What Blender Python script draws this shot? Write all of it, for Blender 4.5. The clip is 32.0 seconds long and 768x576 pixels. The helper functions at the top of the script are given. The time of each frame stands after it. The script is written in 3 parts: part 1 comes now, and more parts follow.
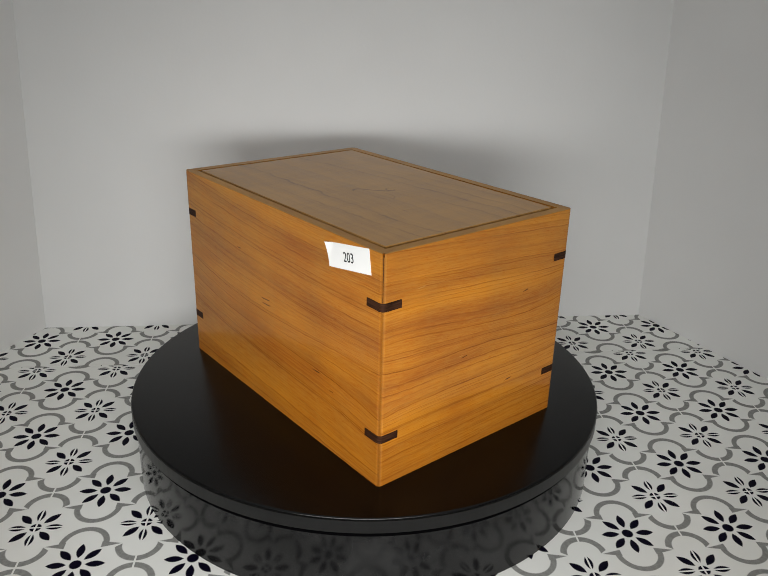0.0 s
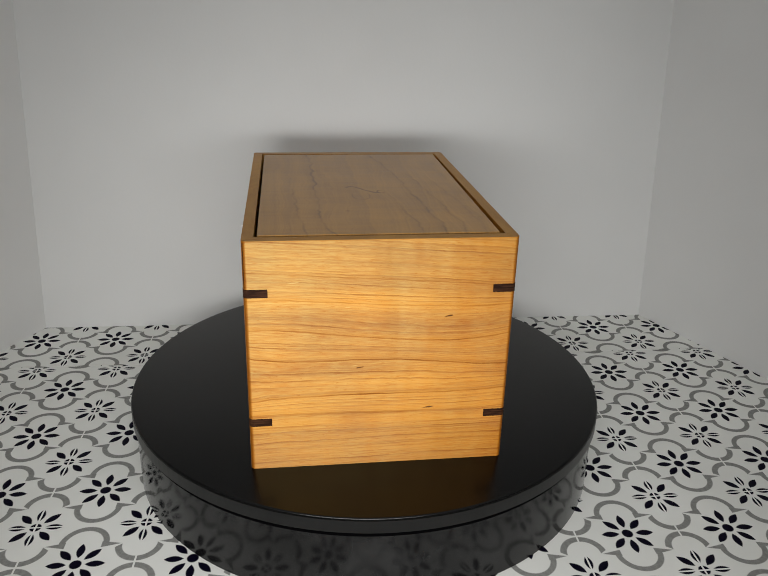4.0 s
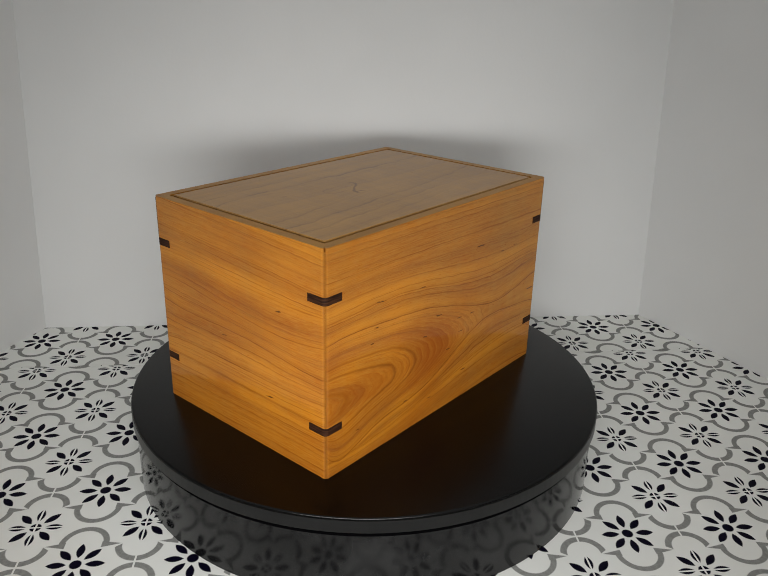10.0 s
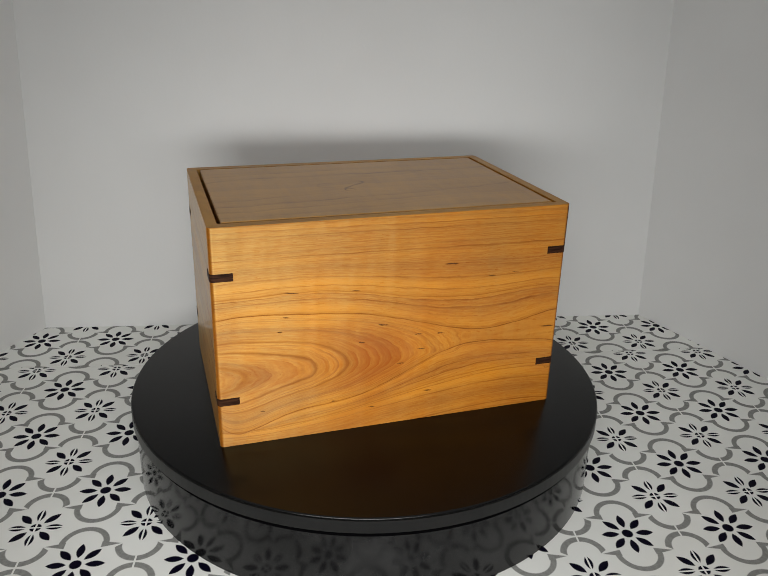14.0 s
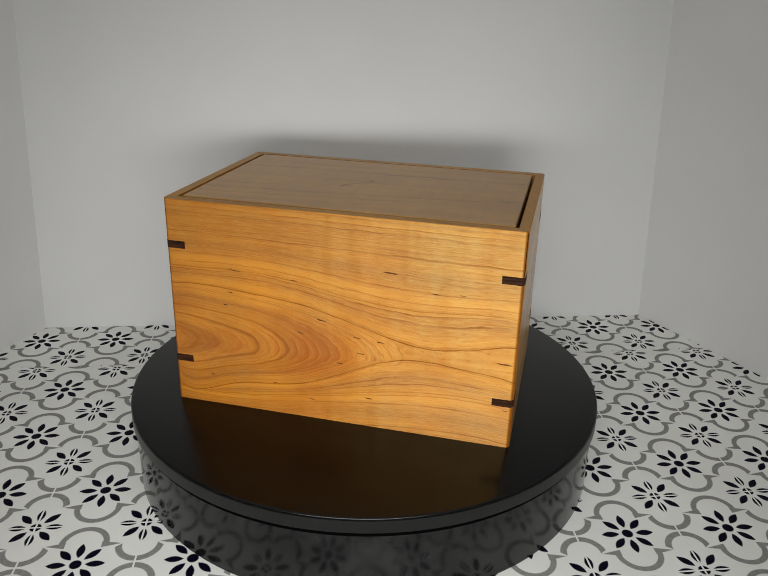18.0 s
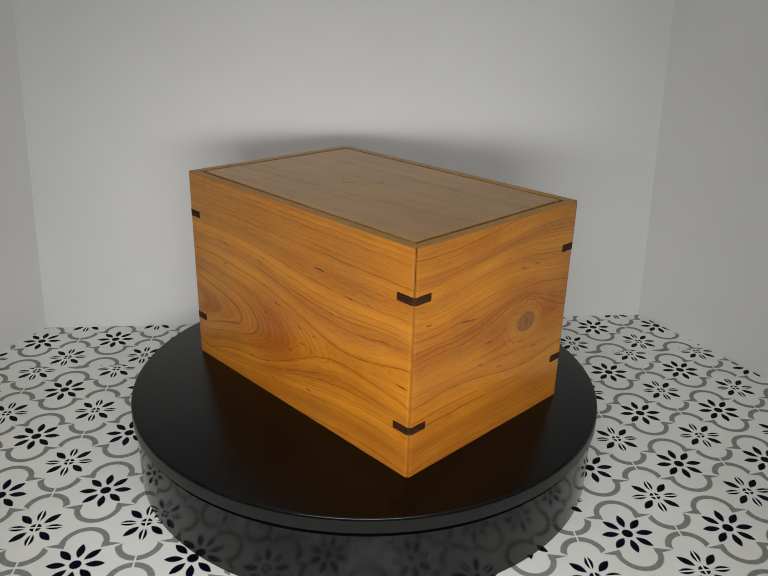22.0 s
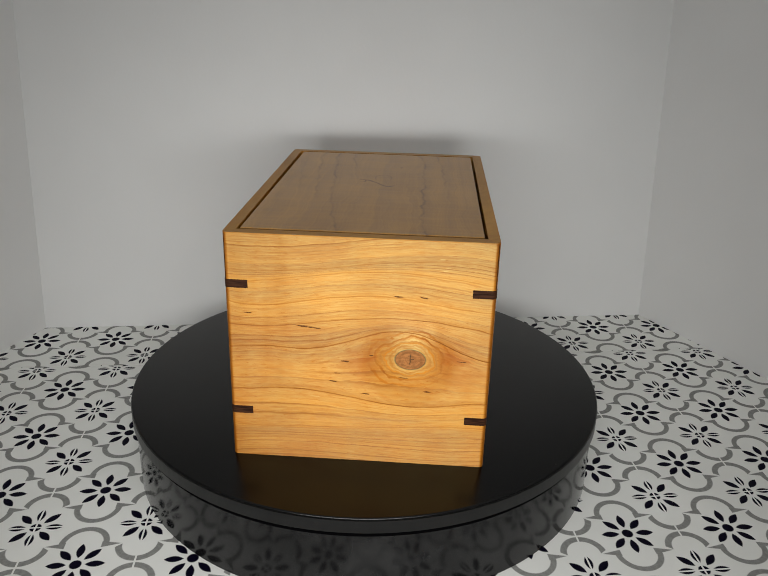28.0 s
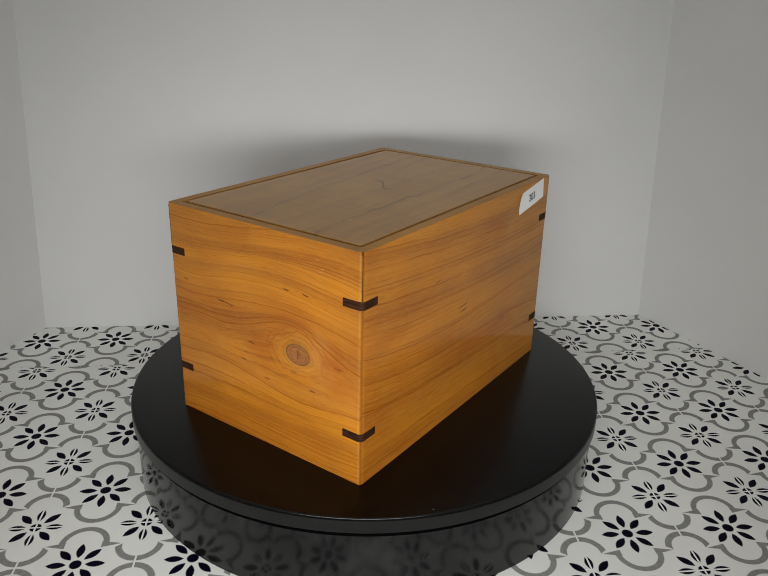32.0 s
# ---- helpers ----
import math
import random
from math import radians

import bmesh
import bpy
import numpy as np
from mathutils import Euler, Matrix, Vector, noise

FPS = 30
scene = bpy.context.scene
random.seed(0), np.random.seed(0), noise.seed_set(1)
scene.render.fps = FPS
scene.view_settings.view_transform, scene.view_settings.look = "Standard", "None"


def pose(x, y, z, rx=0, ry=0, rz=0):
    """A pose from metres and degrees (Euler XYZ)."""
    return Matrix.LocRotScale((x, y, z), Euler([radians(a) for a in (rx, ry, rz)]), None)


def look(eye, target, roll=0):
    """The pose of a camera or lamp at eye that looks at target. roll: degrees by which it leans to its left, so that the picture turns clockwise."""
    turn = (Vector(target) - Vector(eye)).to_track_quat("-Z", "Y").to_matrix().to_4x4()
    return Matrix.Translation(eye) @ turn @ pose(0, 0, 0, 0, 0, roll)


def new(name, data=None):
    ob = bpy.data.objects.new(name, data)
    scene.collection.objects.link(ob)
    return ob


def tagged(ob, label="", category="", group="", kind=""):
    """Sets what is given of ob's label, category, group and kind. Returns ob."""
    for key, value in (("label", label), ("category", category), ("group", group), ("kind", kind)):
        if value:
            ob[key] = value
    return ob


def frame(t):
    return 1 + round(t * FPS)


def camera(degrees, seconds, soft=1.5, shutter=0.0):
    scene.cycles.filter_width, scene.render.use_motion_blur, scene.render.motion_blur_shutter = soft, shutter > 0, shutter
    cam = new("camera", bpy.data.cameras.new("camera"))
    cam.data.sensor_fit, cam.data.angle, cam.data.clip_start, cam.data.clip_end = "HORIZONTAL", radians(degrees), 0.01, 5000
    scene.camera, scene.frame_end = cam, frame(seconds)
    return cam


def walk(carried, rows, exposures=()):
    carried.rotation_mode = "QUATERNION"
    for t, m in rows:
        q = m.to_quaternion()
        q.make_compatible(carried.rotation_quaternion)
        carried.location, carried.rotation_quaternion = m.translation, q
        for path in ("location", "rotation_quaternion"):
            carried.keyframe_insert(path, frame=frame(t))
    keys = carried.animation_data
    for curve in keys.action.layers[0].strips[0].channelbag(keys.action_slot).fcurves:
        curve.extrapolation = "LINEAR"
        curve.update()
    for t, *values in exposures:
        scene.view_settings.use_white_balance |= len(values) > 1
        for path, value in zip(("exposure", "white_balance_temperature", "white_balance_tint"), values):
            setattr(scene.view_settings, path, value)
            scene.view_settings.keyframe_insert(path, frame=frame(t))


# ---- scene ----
# ---- camera ----
EYE = Vector((0.0, -0.4509, 0.2924))
YAW, PITCH, ROLL = radians(1.329), radians(21.675), 1.418
AIM = EYE + Vector((math.sin(YAW) * math.cos(PITCH), math.cos(YAW) * math.cos(PITCH), -math.sin(PITCH)))
cam = camera(53.675, 32.0, soft=0.5)
walk(cam, [(0.0, look(EYE, AIM, ROLL)), (32.0, look(EYE, AIM, ROLL))],
     exposures=[(0.0, -0.04), (2.5, -0.05), (5.0, -0.19), (8.0, -0.17), (10.0, -0.05), (25.5, -0.06), (28.0, -0.16), (32.0, -0.15)])

# ---- light: one lamp bar just under the camera, and the soft light of the room over the open booth ----
LAMP_WATTS = 0.37
lamp_data = bpy.data.lights.new("lamp", "AREA")
lamp_data.shape, lamp_data.size, lamp_data.size_y = "RECTANGLE", 0.29, 0.065
lamp_data.energy, lamp_data.color, lamp_data.spread = LAMP_WATTS, (1.0, 0.997, 0.975), radians(74)
lamp = new("lamp", lamp_data)
lamp.matrix_world = look((-0.015, -0.40, 0.198), (-0.005, 0.0, 0.06))

world = bpy.data.worlds.new("world")
scene.world = world
world.use_nodes = True
world.node_tree.nodes["Background"].inputs[0].default_value = (0.99, 1.0, 0.985, 1)
world.node_tree.nodes["Background"].inputs[1].default_value = 0.575


# ---- material helpers: numbers as node sockets ----
class Num:
    """A value in a node tree, with arithmetic."""

    def __init__(self, tree, out):
        self.tree, self.out = tree, out

    def op(self, kind, *others, clamp=False):
        n = self.tree.nodes.new("ShaderNodeMath")
        n.operation, n.use_clamp = kind, clamp
        for i, v in enumerate((self, *others)):
            if isinstance(v, Num):
                self.tree.links.new(v.out, n.inputs[i])
            else:
                n.inputs[i].default_value = v
        return Num(self.tree, n.outputs[0])

    def __add__(self, o):
        return self.op("ADD", o)

    def __sub__(self, o):
        return self.op("SUBTRACT", o)

    def __mul__(self, o):
        return self.op("MULTIPLY", o)

    def __truediv__(self, o):
        return self.op("DIVIDE", o)

    def inv(self):
        return self.op("MULTIPLY_ADD", -1.0, 1.0)

    def abs(self):
        return self.op("ABSOLUTE")

    def sq(self):
        return self.op("MULTIPLY", self)

    def sqrt(self):
        return self.op("SQRT")

    def low(self, o):
        return self.op("MINIMUM", o)

    def high(self, o):
        return self.op("MAXIMUM", o)

    def frac_centred(self):
        return self - self.op("ROUND")

    def step(self, a, b):
        """0 at a, 1 at b, smooth between; a may be above b."""
        n = self.tree.nodes.new("ShaderNodeMapRange")
        n.interpolation_type = "SMOOTHSTEP"
        self.tree.links.new(self.out, n.inputs["Value"])
        lo, hi, x, y = (a, b, 0.0, 1.0) if a < b else (b, a, 1.0, 0.0)
        for key, val in (("From Min", lo), ("From Max", hi), ("To Min", x), ("To Max", y)):
            n.inputs[key].default_value = val
        return Num(self.tree, n.outputs[0])

    def noise(self, scale, detail=2.0, rough=0.5, offset=0.0):
        """One-dimensional noise along this value."""
        n = self.tree.nodes.new("ShaderNodeTexNoise")
        n.noise_dimensions = "1D"
        n.inputs["Scale"].default_value, n.inputs["Detail"].default_value, n.inputs["Roughness"].default_value = scale, detail, rough
        self.tree.links.new((self + offset).out, n.inputs["W"])
        return Num(self.tree, n.outputs[0])


class Mat:
    """A node material with object coordinates as numbers, in millimetres."""

    def __init__(self, name):
        self.m = bpy.data.materials.new(name)
        self.m.use_nodes = True
        self.t = self.m.node_tree
        self.b = self.t.nodes["Principled BSDF"]
        self.co = self.t.nodes.new("ShaderNodeTexCoord").outputs["Object"]
        sep = self.t.nodes.new("ShaderNodeSeparateXYZ")
        self.t.links.new(self.co, sep.inputs[0])
        self.x, self.y, self.z = (Num(self.t, o) * 1000.0 for o in sep.outputs)

    def vec(self, x, y, z):
        n = self.t.nodes.new("ShaderNodeCombineXYZ")
        for i, v in enumerate((x, y, z)):
            if isinstance(v, Num):
                self.t.links.new(v.out, n.inputs[i])
            else:
                n.inputs[i].default_value = v
        return n.outputs[0]

    def noise(self, sx, sy, sz, detail=3.0, rough=0.55, shift=0.0):
        """Noise with so many waves per millimetre along each axis."""
        n = self.t.nodes.new("ShaderNodeTexNoise")
        n.inputs["Scale"].default_value, n.inputs["Detail"].default_value, n.inputs["Roughness"].default_value = 1.0, detail, rough
        self.t.links.new(self.vec(self.x * sx + shift, self.y * sy + shift, self.z * sz + shift), n.inputs["Vector"])
        return Num(self.t, n.outputs[0])

    def noise_at(self, x, y, z, detail=3.0, rough=0.55):
        n = self.t.nodes.new("ShaderNodeTexNoise")
        n.inputs["Scale"].default_value, n.inputs["Detail"].default_value, n.inputs["Roughness"].default_value = 1.0, detail, rough
        self.t.links.new(self.vec(x, y, z), n.inputs["Vector"])
        return Num(self.t, n.outputs[0])

    def mix(self, fac, a, b):
        n = self.t.nodes.new("ShaderNodeMix")
        n.data_type = "RGBA"
        if isinstance(fac, Num):
            self.t.links.new(fac.out, n.inputs["Factor"])
        else:
            n.inputs["Factor"].default_value = fac
        for key, v in ((6, a), (7, b)):
            if isinstance(v, tuple):
                n.inputs[key].default_value = (*v, 1)
            else:
                self.t.links.new(v, n.inputs[key])
        return n.outputs[2]

    def put(self, color, rough=0.5, bump=None, bump_mm=0.1, metal=0.0, coat=0.0, coat_rough=0.2, spec=0.5):
        b = self.b
        for key, v in (("Base Color", color), ("Roughness", rough), ("Metallic", metal), ("Coat Weight", coat), ("Coat Roughness", coat_rough), ("Specular IOR Level", spec)):
            if isinstance(v, Num):
                self.t.links.new(v.out, b.inputs[key])
            elif isinstance(v, tuple):
                b.inputs[key].default_value = (*v, 1)
            elif isinstance(v, (int, float)):
                b.inputs[key].default_value = v
            else:
                self.t.links.new(v, b.inputs[key])
        if bump is not None:
            n = self.t.nodes.new("ShaderNodeBump")
            n.inputs["Strength"].default_value, n.inputs["Distance"].default_value = 1.0, bump_mm / 1000
            self.t.links.new(bump.out, n.inputs["Height"])
            self.t.links.new(n.outputs[0], b.inputs["Normal"])
        return self.m

    def lustre(self, color, share, swell):
        """Adds the silky gloss of level wood fibres, which flares where they are met squarely; swell is how far they rise and dip, in millimetres."""
        g = self.t.nodes.new("ShaderNodeBsdfAnisotropic")
        g.inputs["Roughness"].default_value, g.inputs["Anisotropy"].default_value = 0.54, 0.35
        self.t.links.new(color, g.inputs["Color"])
        bump = self.t.nodes.new("ShaderNodeBump")
        bump.inputs["Strength"].default_value, bump.inputs["Distance"].default_value = 1.0, 0.001
        self.t.links.new(swell.out, bump.inputs["Height"])
        self.t.links.new(bump.outputs[0], g.inputs["Normal"])
        tan = self.t.nodes.new("ShaderNodeTangent")
        tan.direction_type, tan.axis = "RADIAL", "Z"
        self.t.links.new(tan.outputs[0], g.inputs["Tangent"])
        mixer = self.t.nodes.new("ShaderNodeMixShader")
        self.t.links.new(share.out, mixer.inputs[0])
        self.t.links.new(self.b.outputs[0], mixer.inputs[1])
        self.t.links.new(g.outputs[0], mixer.inputs[2])
        self.t.links.new(mixer.outputs[0], self.t.nodes["Material Output"].inputs["Surface"])
        return self.m


# ---- materials ----
# the box: length, width, height and board thickness
LEN, WID, HIGH, THICK = 0.2040, 0.1360, 0.1272, 0.0058


def wall_paint(name="white_board", tone=(0.78, 0.78, 0.775)):
    m = Mat(name)
    blotch = m.noise(0.006, 0.006, 0.006, 3)
    grain = m.noise(0.35, 0.35, 0.35, 2)
    color = m.mix(blotch.step(0.3, 0.7), tuple(c * 0.955 for c in tone), tone)
    return m.put(color, 0.7, grain, 0.06, spec=0.3)


TILE = 0.0618607
TILE_V, TILE_SKEW = 1.0486, 0.02247


def printed_floor(name, u0, v0):
    """White vinyl printed with flowers and grey lobes in square repeats."""
    m = Mat(name)
    v = m.y / (1000 * TILE * TILE_V) - v0
    u = m.x / (1000 * TILE) - v * TILE_SKEW - u0
    us, vs = u.frac_centred(), v.frac_centred()
    ud, vd = (u + 0.5).frac_centred(), (v + 0.5).frac_centred()

    def flower(a, b):
        a, b = a.abs(), b.abs()
        big, small = a.high(b), a.low(b)

        def petal(along, across, start, half, width):
            w = ((along - start - half) / half).sq().inv() * width
            return (across - w).step(0.006, -0.006)
        straight = petal(big, small, 0.078, 0.087, 0.036)
        slant = petal((big + small) * 0.7071, (big - small) * 0.7071, 0.078, 0.087, 0.036)
        heart = (a.sq() + b.sq()).sqrt().step(0.058, 0.046)
        return straight.high(slant).high(heart)

    def lobe(a, b, mid, inner, outer):
        b = b.abs()
        r = (a.sq() + (b - mid).sq()).sqrt()
        return r.step(outer + 0.006, outer - 0.006) * r.step(inner - 0.006, inner + 0.006), b

    ring_s, bs = lobe(us, vs, 0.25, 0.168, 0.222)
    ring_s = ring_s * bs.step(0.205, 0.217)
    au = us.abs()
    foot = ((bs - 0.238).abs() - (au.inv() - 0.665) * 0.22).step(0.005, -0.005) * au.step(0.155, 0.165)
    ring_d, bd = lobe(ud, vd, 0.275, 0.155, 0.215)
    ring_d = ring_d * (bd - (ud.abs() - 0.13) * 0.7).step(0.244, 0.256)
    grey = ring_s.high(foot).high(ring_d)
    joint = ud.abs().low(vd.abs()).step(0.006, 0.011)
    black = flower(us, vs).high(flower(ud, vd)) * joint
    grey = grey * joint
    speck = m.noise(0.5, 0.5, 0.5, 3)
    stain = m.noise(0.012, 0.012, 0.012, 3)
    white = m.mix(stain.step(0.3, 0.75), (0.70, 0.70, 0.67), (0.765, 0.765, 0.735))
    mid = m.mix(speck.step(0.3, 0.7), (0.205, 0.205, 0.195), (0.255, 0.255, 0.243))
    dark = m.mix(speck.step(0.35, 0.7), (0.0012, 0.0008, 0.006), (0.004, 0.003, 0.012))
    color = m.mix(black, m.mix(grey, white, mid), dark)
    return m.put(color, stain * 0.25 + 0.42, speck, 0.04, spec=0.04)


LIGHT_WOOD, MID_WOOD, DARK_WOOD = (0.66, 0.226, 0.007), (0.34, 0.081, 0.002), (0.15, 0.046, 0.005)


def fleck_mask(m, s, h, flecks):
    """Short dark flecks at (along, height, half length) in millimetres, in three lengths."""
    total = None
    for low, half, thick in ((0.0, 1.7, 0.32), (2.1, 2.7, 0.36), (3.5, 5.0, 0.45)):
        near = None
        for fs, fh, size in flecks:
            if low <= size < {0.0: 2.1, 2.1: 3.5, 3.5: 99.0}[low]:
                if near is None:
                    spot = m.vec(s / half, (h - s * 0.06) / thick, 0.0)
                n = m.t.nodes.new("ShaderNodeVectorMath")
                n.operation = "DISTANCE"
                m.t.links.new(spot, n.inputs[0])
                n.inputs[1].default_value = (fs / half, (fh - fs * 0.06) / thick, 0.0)
                d = Num(m.t, n.outputs["Value"])
                near = d if near is None else near.low(d)
        if near is not None:
            d = near.step(1.25, 0.5)
            total = d if total is None else total.high(d)
    return total


def course(s, ways, heights, degree):
    """The height of a grain line over the way along a board, in millimetres, as one smooth curve."""
    run, level = s * 0.01, None
    for c in np.polyfit([w * 0.01 for w in ways], heights, degree):
        level = s * 0.0 + float(c) if level is None else level * run + float(c)
    return level


def layered(s, h, levels):
    """A field that rises from grain line to grain line, from the lowest line up."""
    f = (h - levels[0]).low(0.0)
    for lower, upper, rise in zip(levels, levels[1:], layer_steps(len(levels))):
        f = f + ((h - lower) / (upper - lower).high(1.0)).op("ADD", 0.0, clamp=True) * rise
    return f + (h - levels[-1]).high(0.0)


def layer_steps(count):
    return [110.0 / count] * (count - 1)


def growth(f, period, seed, width):
    """Growth rings of a field: the slow darkening of each ring, the thin line at its end, and each ring's own strength."""
    turns = f / period + f.noise(0.06, 2.0, 0.5, seed) * 1.6
    late = turns - turns.op("FLOOR")
    own = turns.op("FLOOR").noise(0.77, 0.0, 0.5, seed + 2).step(0.36, 0.62)
    return late.sq(), late.step(1.0 - 2.4 * width, 1.0 - width) * late.step(1.0, 1.0 - 0.5 * width), own


def wood(name, along, seed, curves, ovals=None, flecks=(), knot=None, scars=(), flash=None, red=(), shades=()):
    """Oiled cherry board. curves: grain lines (ways, heights, degree, strength), the lowest first; ovals: a field of nested ovals in place of the layers."""
    m = Mat(name)
    s, h = (m.x, m.z) if along == "x" else (m.y, m.z)
    depth = m.y if along == "x" else m.x
    stretch = (0.012, 0.05, 0.05) if along == "x" else (0.05, 0.012, 0.05)
    warp = m.noise(*stretch, 3, 0.5, seed) - 0.5
    jag = m.noise_at(s * 0.075, h * 0.22, depth * 0.3 + seed, 3, 0.55) - 0.5
    levels = [course(s, *c[:3]) for c in curves]
    f = (ovals(s, h, levels) if ovals else layered(s, h, levels)) + warp * 2.2 + jag * 1.5 + depth * 0.12
    # slow bands, rings, fine rings, fibres and short dashes, all along the grain
    bands = f.noise(0.055, 2.0, 0.5, seed + 1)
    slope, line, own = growth(f, 3.0, seed + 9, 0.12)
    slope_fine, line_fine, own_fine = growth(f, 1.35, seed + 29, 0.2)
    fade = m.noise_at(s * 0.022, f * 0.16, depth * 0.2 + seed + 11, 3, 0.55).step(0.36, 0.62)
    broken = m.noise_at(s * 0.05, f * 0.4, depth * 0.2 + seed + 33, 2, 0.55).step(0.42, 0.64)
    fibre = m.noise_at(s * 0.035, f * 1.5, h * 0.3 + seed * 1.7, 4, 0.68)
    dash = m.noise_at(s * 0.15, f * 1.35, depth * 0.5 + seed * 2.3, 3, 0.6)
    cloud = m.noise(0.014, 0.014, 0.02, 3, 0.5, seed + 13)
    ridge = (line * own * (fade * 0.92 + 0.08) * 0.46).high(line_fine * own_fine * broken * 0.20)
    if ovals:
        # broader, calmer rings inside the ovals
        ridge = ridge * (f.step(60.0, 48.0) * 0.6).inv()
    tone = bands * 1.7 + fibre * 1.2 + dash * 0.6 + cloud * 1.2 - slope * own * 0.34 - slope_fine * own_fine * 0.08 - 1.75
    for rs, rh, half_s, half_h, strength in shades:
        spot = (((s - rs) / half_s).sq() + ((h - rh) / half_h).sq()).sqrt() + warp * 1.2
        tone = tone + spot.step(1.3, 0.3) * strength
    color = m.mix(tone.op("ADD", 0.0, clamp=True), MID_WOOD, LIGHT_WOOD)
    blush = m.noise(0.016, 0.016, 0.035, 3, 0.5, seed + 17).step(0.50, 0.74) * 0.40
    for rs, rh, half_s, half_h, strength in red:
        spot = (((s - rs) / half_s).sq() + ((h - rh) / half_h).sq()).sqrt() + warp * 0.8 + (dash - 0.5) * 0.5
        blush = blush.high(spot.step(1.25, 0.25) * strength * (slope * 0.6 + 0.5))
    color = m.mix(blush, color, (0.33, 0.072, 0.003))
    # the grain lines that stand out one by one: a thin dark line with a soft brown run above it
    for (ways, heights, degree, strength), level in zip(curves, levels):
        if strength:
            d = h - level + jag * 1.5 + warp * 1.2
            ridge = ridge.high((d.abs().step(0.55, 0.05) * (broken * 0.35 + 0.65) + d.step(4.0, 0.0) * d.step(-0.5, 0.1) * 0.28) * strength * (fade * 0.35 + 0.70))
    if ovals:
        # oval rings: where along the middle line they close, and how dark they are
        for tip, wide, strength in ((70.0, 0.9, 0.35), (49.0, 1.2, 0.62), (30.0, 1.3, 0.55), (11.0, 1.6, 0.45)):
            d = f - oval_value(tip)
            ridge = ridge.high((d.abs().step(wide, 0.1) * 0.8 + d.step(wide * 4.0, 0.0) * d.step(-wide, 0.0) * 0.35) * strength * (fade * 0.5 + 0.5))
    color = m.mix(ridge.op("MINIMUM", 0.85), color, (0.165, 0.050, 0.005))
    pores = m.noise_at(s * 0.22 + depth * 0.8, f * 2.4, h * 0.6 + seed, 2, 0.6).step(0.60, 0.74)
    color = m.mix(pores * 0.30, color, (0.20, 0.062, 0.007))
    dull = (ridge * 0.9).high(pores * 0.45).high(blush * 0.45)
    if flecks:
        spots = (fleck_mask(m, s + jag * 9.0 + (dash - 0.5) * 5.0, h + jag * 2.0 + (dash - 0.5) * 1.6, flecks) * (fibre * 2.2)).op("MINIMUM", 0.92)
        dull = dull.high(spots)
        color = m.mix(spots, color, (0.065, 0.024, 0.007))
    if scars:
        color = m.mix(fleck_mask(m, s + jag * 4.0, h + jag * 2.0, scars) * 0.40, color, (0.66, 0.42, 0.14))
    swell = m.noise_at(s * 0.045, h * 0.008, depth * 0.1 + seed + 7, 2, 0.5) * 1.1 + m.noise_at(s * 0.16, f * 0.5, seed, 2, 0.6) * 0.15
    if knot:
        ks, kh = knot
        swirl = m.noise(0.10, 0.10, 0.10, 3, 0.55, seed + 50) - 0.5
        r = (((s - ks) / 1.38).sq() + (h - kh).sq()).sqrt()
        rr = r + swirl * 6.5 + jag * 1.0
        pale = rr.step(13.5, 8.0)
        color = m.mix(pale * 0.40, color, m.mix(rr.noise(0.55, 2.0, 0.5, 3.0).step(0.35, 0.65), (0.42, 0.17, 0.018), (0.58, 0.27, 0.04)))
        for edge, w, k in ((7.6, 0.30, 0.30), (9.6, 0.40, 0.35), (12.2, 0.45, 0.50), (15.5, 0.5, 0.25)):
            ring = (rr - edge).abs().step(w * 2.0, w * 0.3) * (fade * 0.6 + 0.4)
            dull = dull.high(ring * (k + 0.3))
            color = m.mix(ring * k, color, (0.17, 0.055, 0.010))
        inside = r.step(5.9, 5.3)
        heart = m.mix((m.noise(1.2, 0.5, 0.9, 3, 0.6, 4.0) + r.noise(0.9, 1.0, 0.5, 2.0) * 0.5).step(0.55, 0.95), (0.20, 0.072, 0.018), (0.33, 0.125, 0.034))
        color = m.mix(inside, color, heart)
        color = m.mix((r - 5.7).abs().step(0.45, 0.1) * 0.75, color, (0.05, 0.020, 0.006))
        bend = jag * 2.0
        crack = ((s - ks + bend).abs().step(0.40, 0.10) * (h - kh).abs().step(3.6, 2.4)).high((h - kh + bend).abs().step(0.35, 0.1) * (s - ks + 0.8).abs().step(1.5, 0.7))
        color = m.mix(crack * 0.85, color, (0.03, 0.014, 0.006))
        dull = dull.high(inside * 0.75).high(rr.noise(0.8, 2.0, 0.6, 8.0).step(0.5, 0.7) * pale * 0.7)
        # the fibres dip round the knot, so that each flank shines towards its own side
        swell = swell + (((s - ks) / 1.38).sq() + ((h - kh) * 0.7).sq()).sqrt().step(20.0, 3.0) * 4.6 + rr.noise(0.30, 2.0, 0.5, 6.0) * r.step(20.0, 10.0) * 0.4
    # top edges: the rim's pale reflection of the wall is put into the colour
    color = m.mix((h - HIGH * 1000).step(-0.5, -0.15) * 0.75, color, m.mix(bands * 0.5 + fibre * 0.5, (0.13, 0.058, 0.012), (0.42, 0.225, 0.050)))
    corner = (m.x.abs() - LEN * 500).step(-2.2, -0.8) * (m.y.abs() - WID * 500).step(-2.2, -0.8)
    # rounded corners: a darker colour holds down their highlight
    color = m.mix(corner * (dash * 0.5 + 0.4), color, (0.17, 0.062, 0.010))
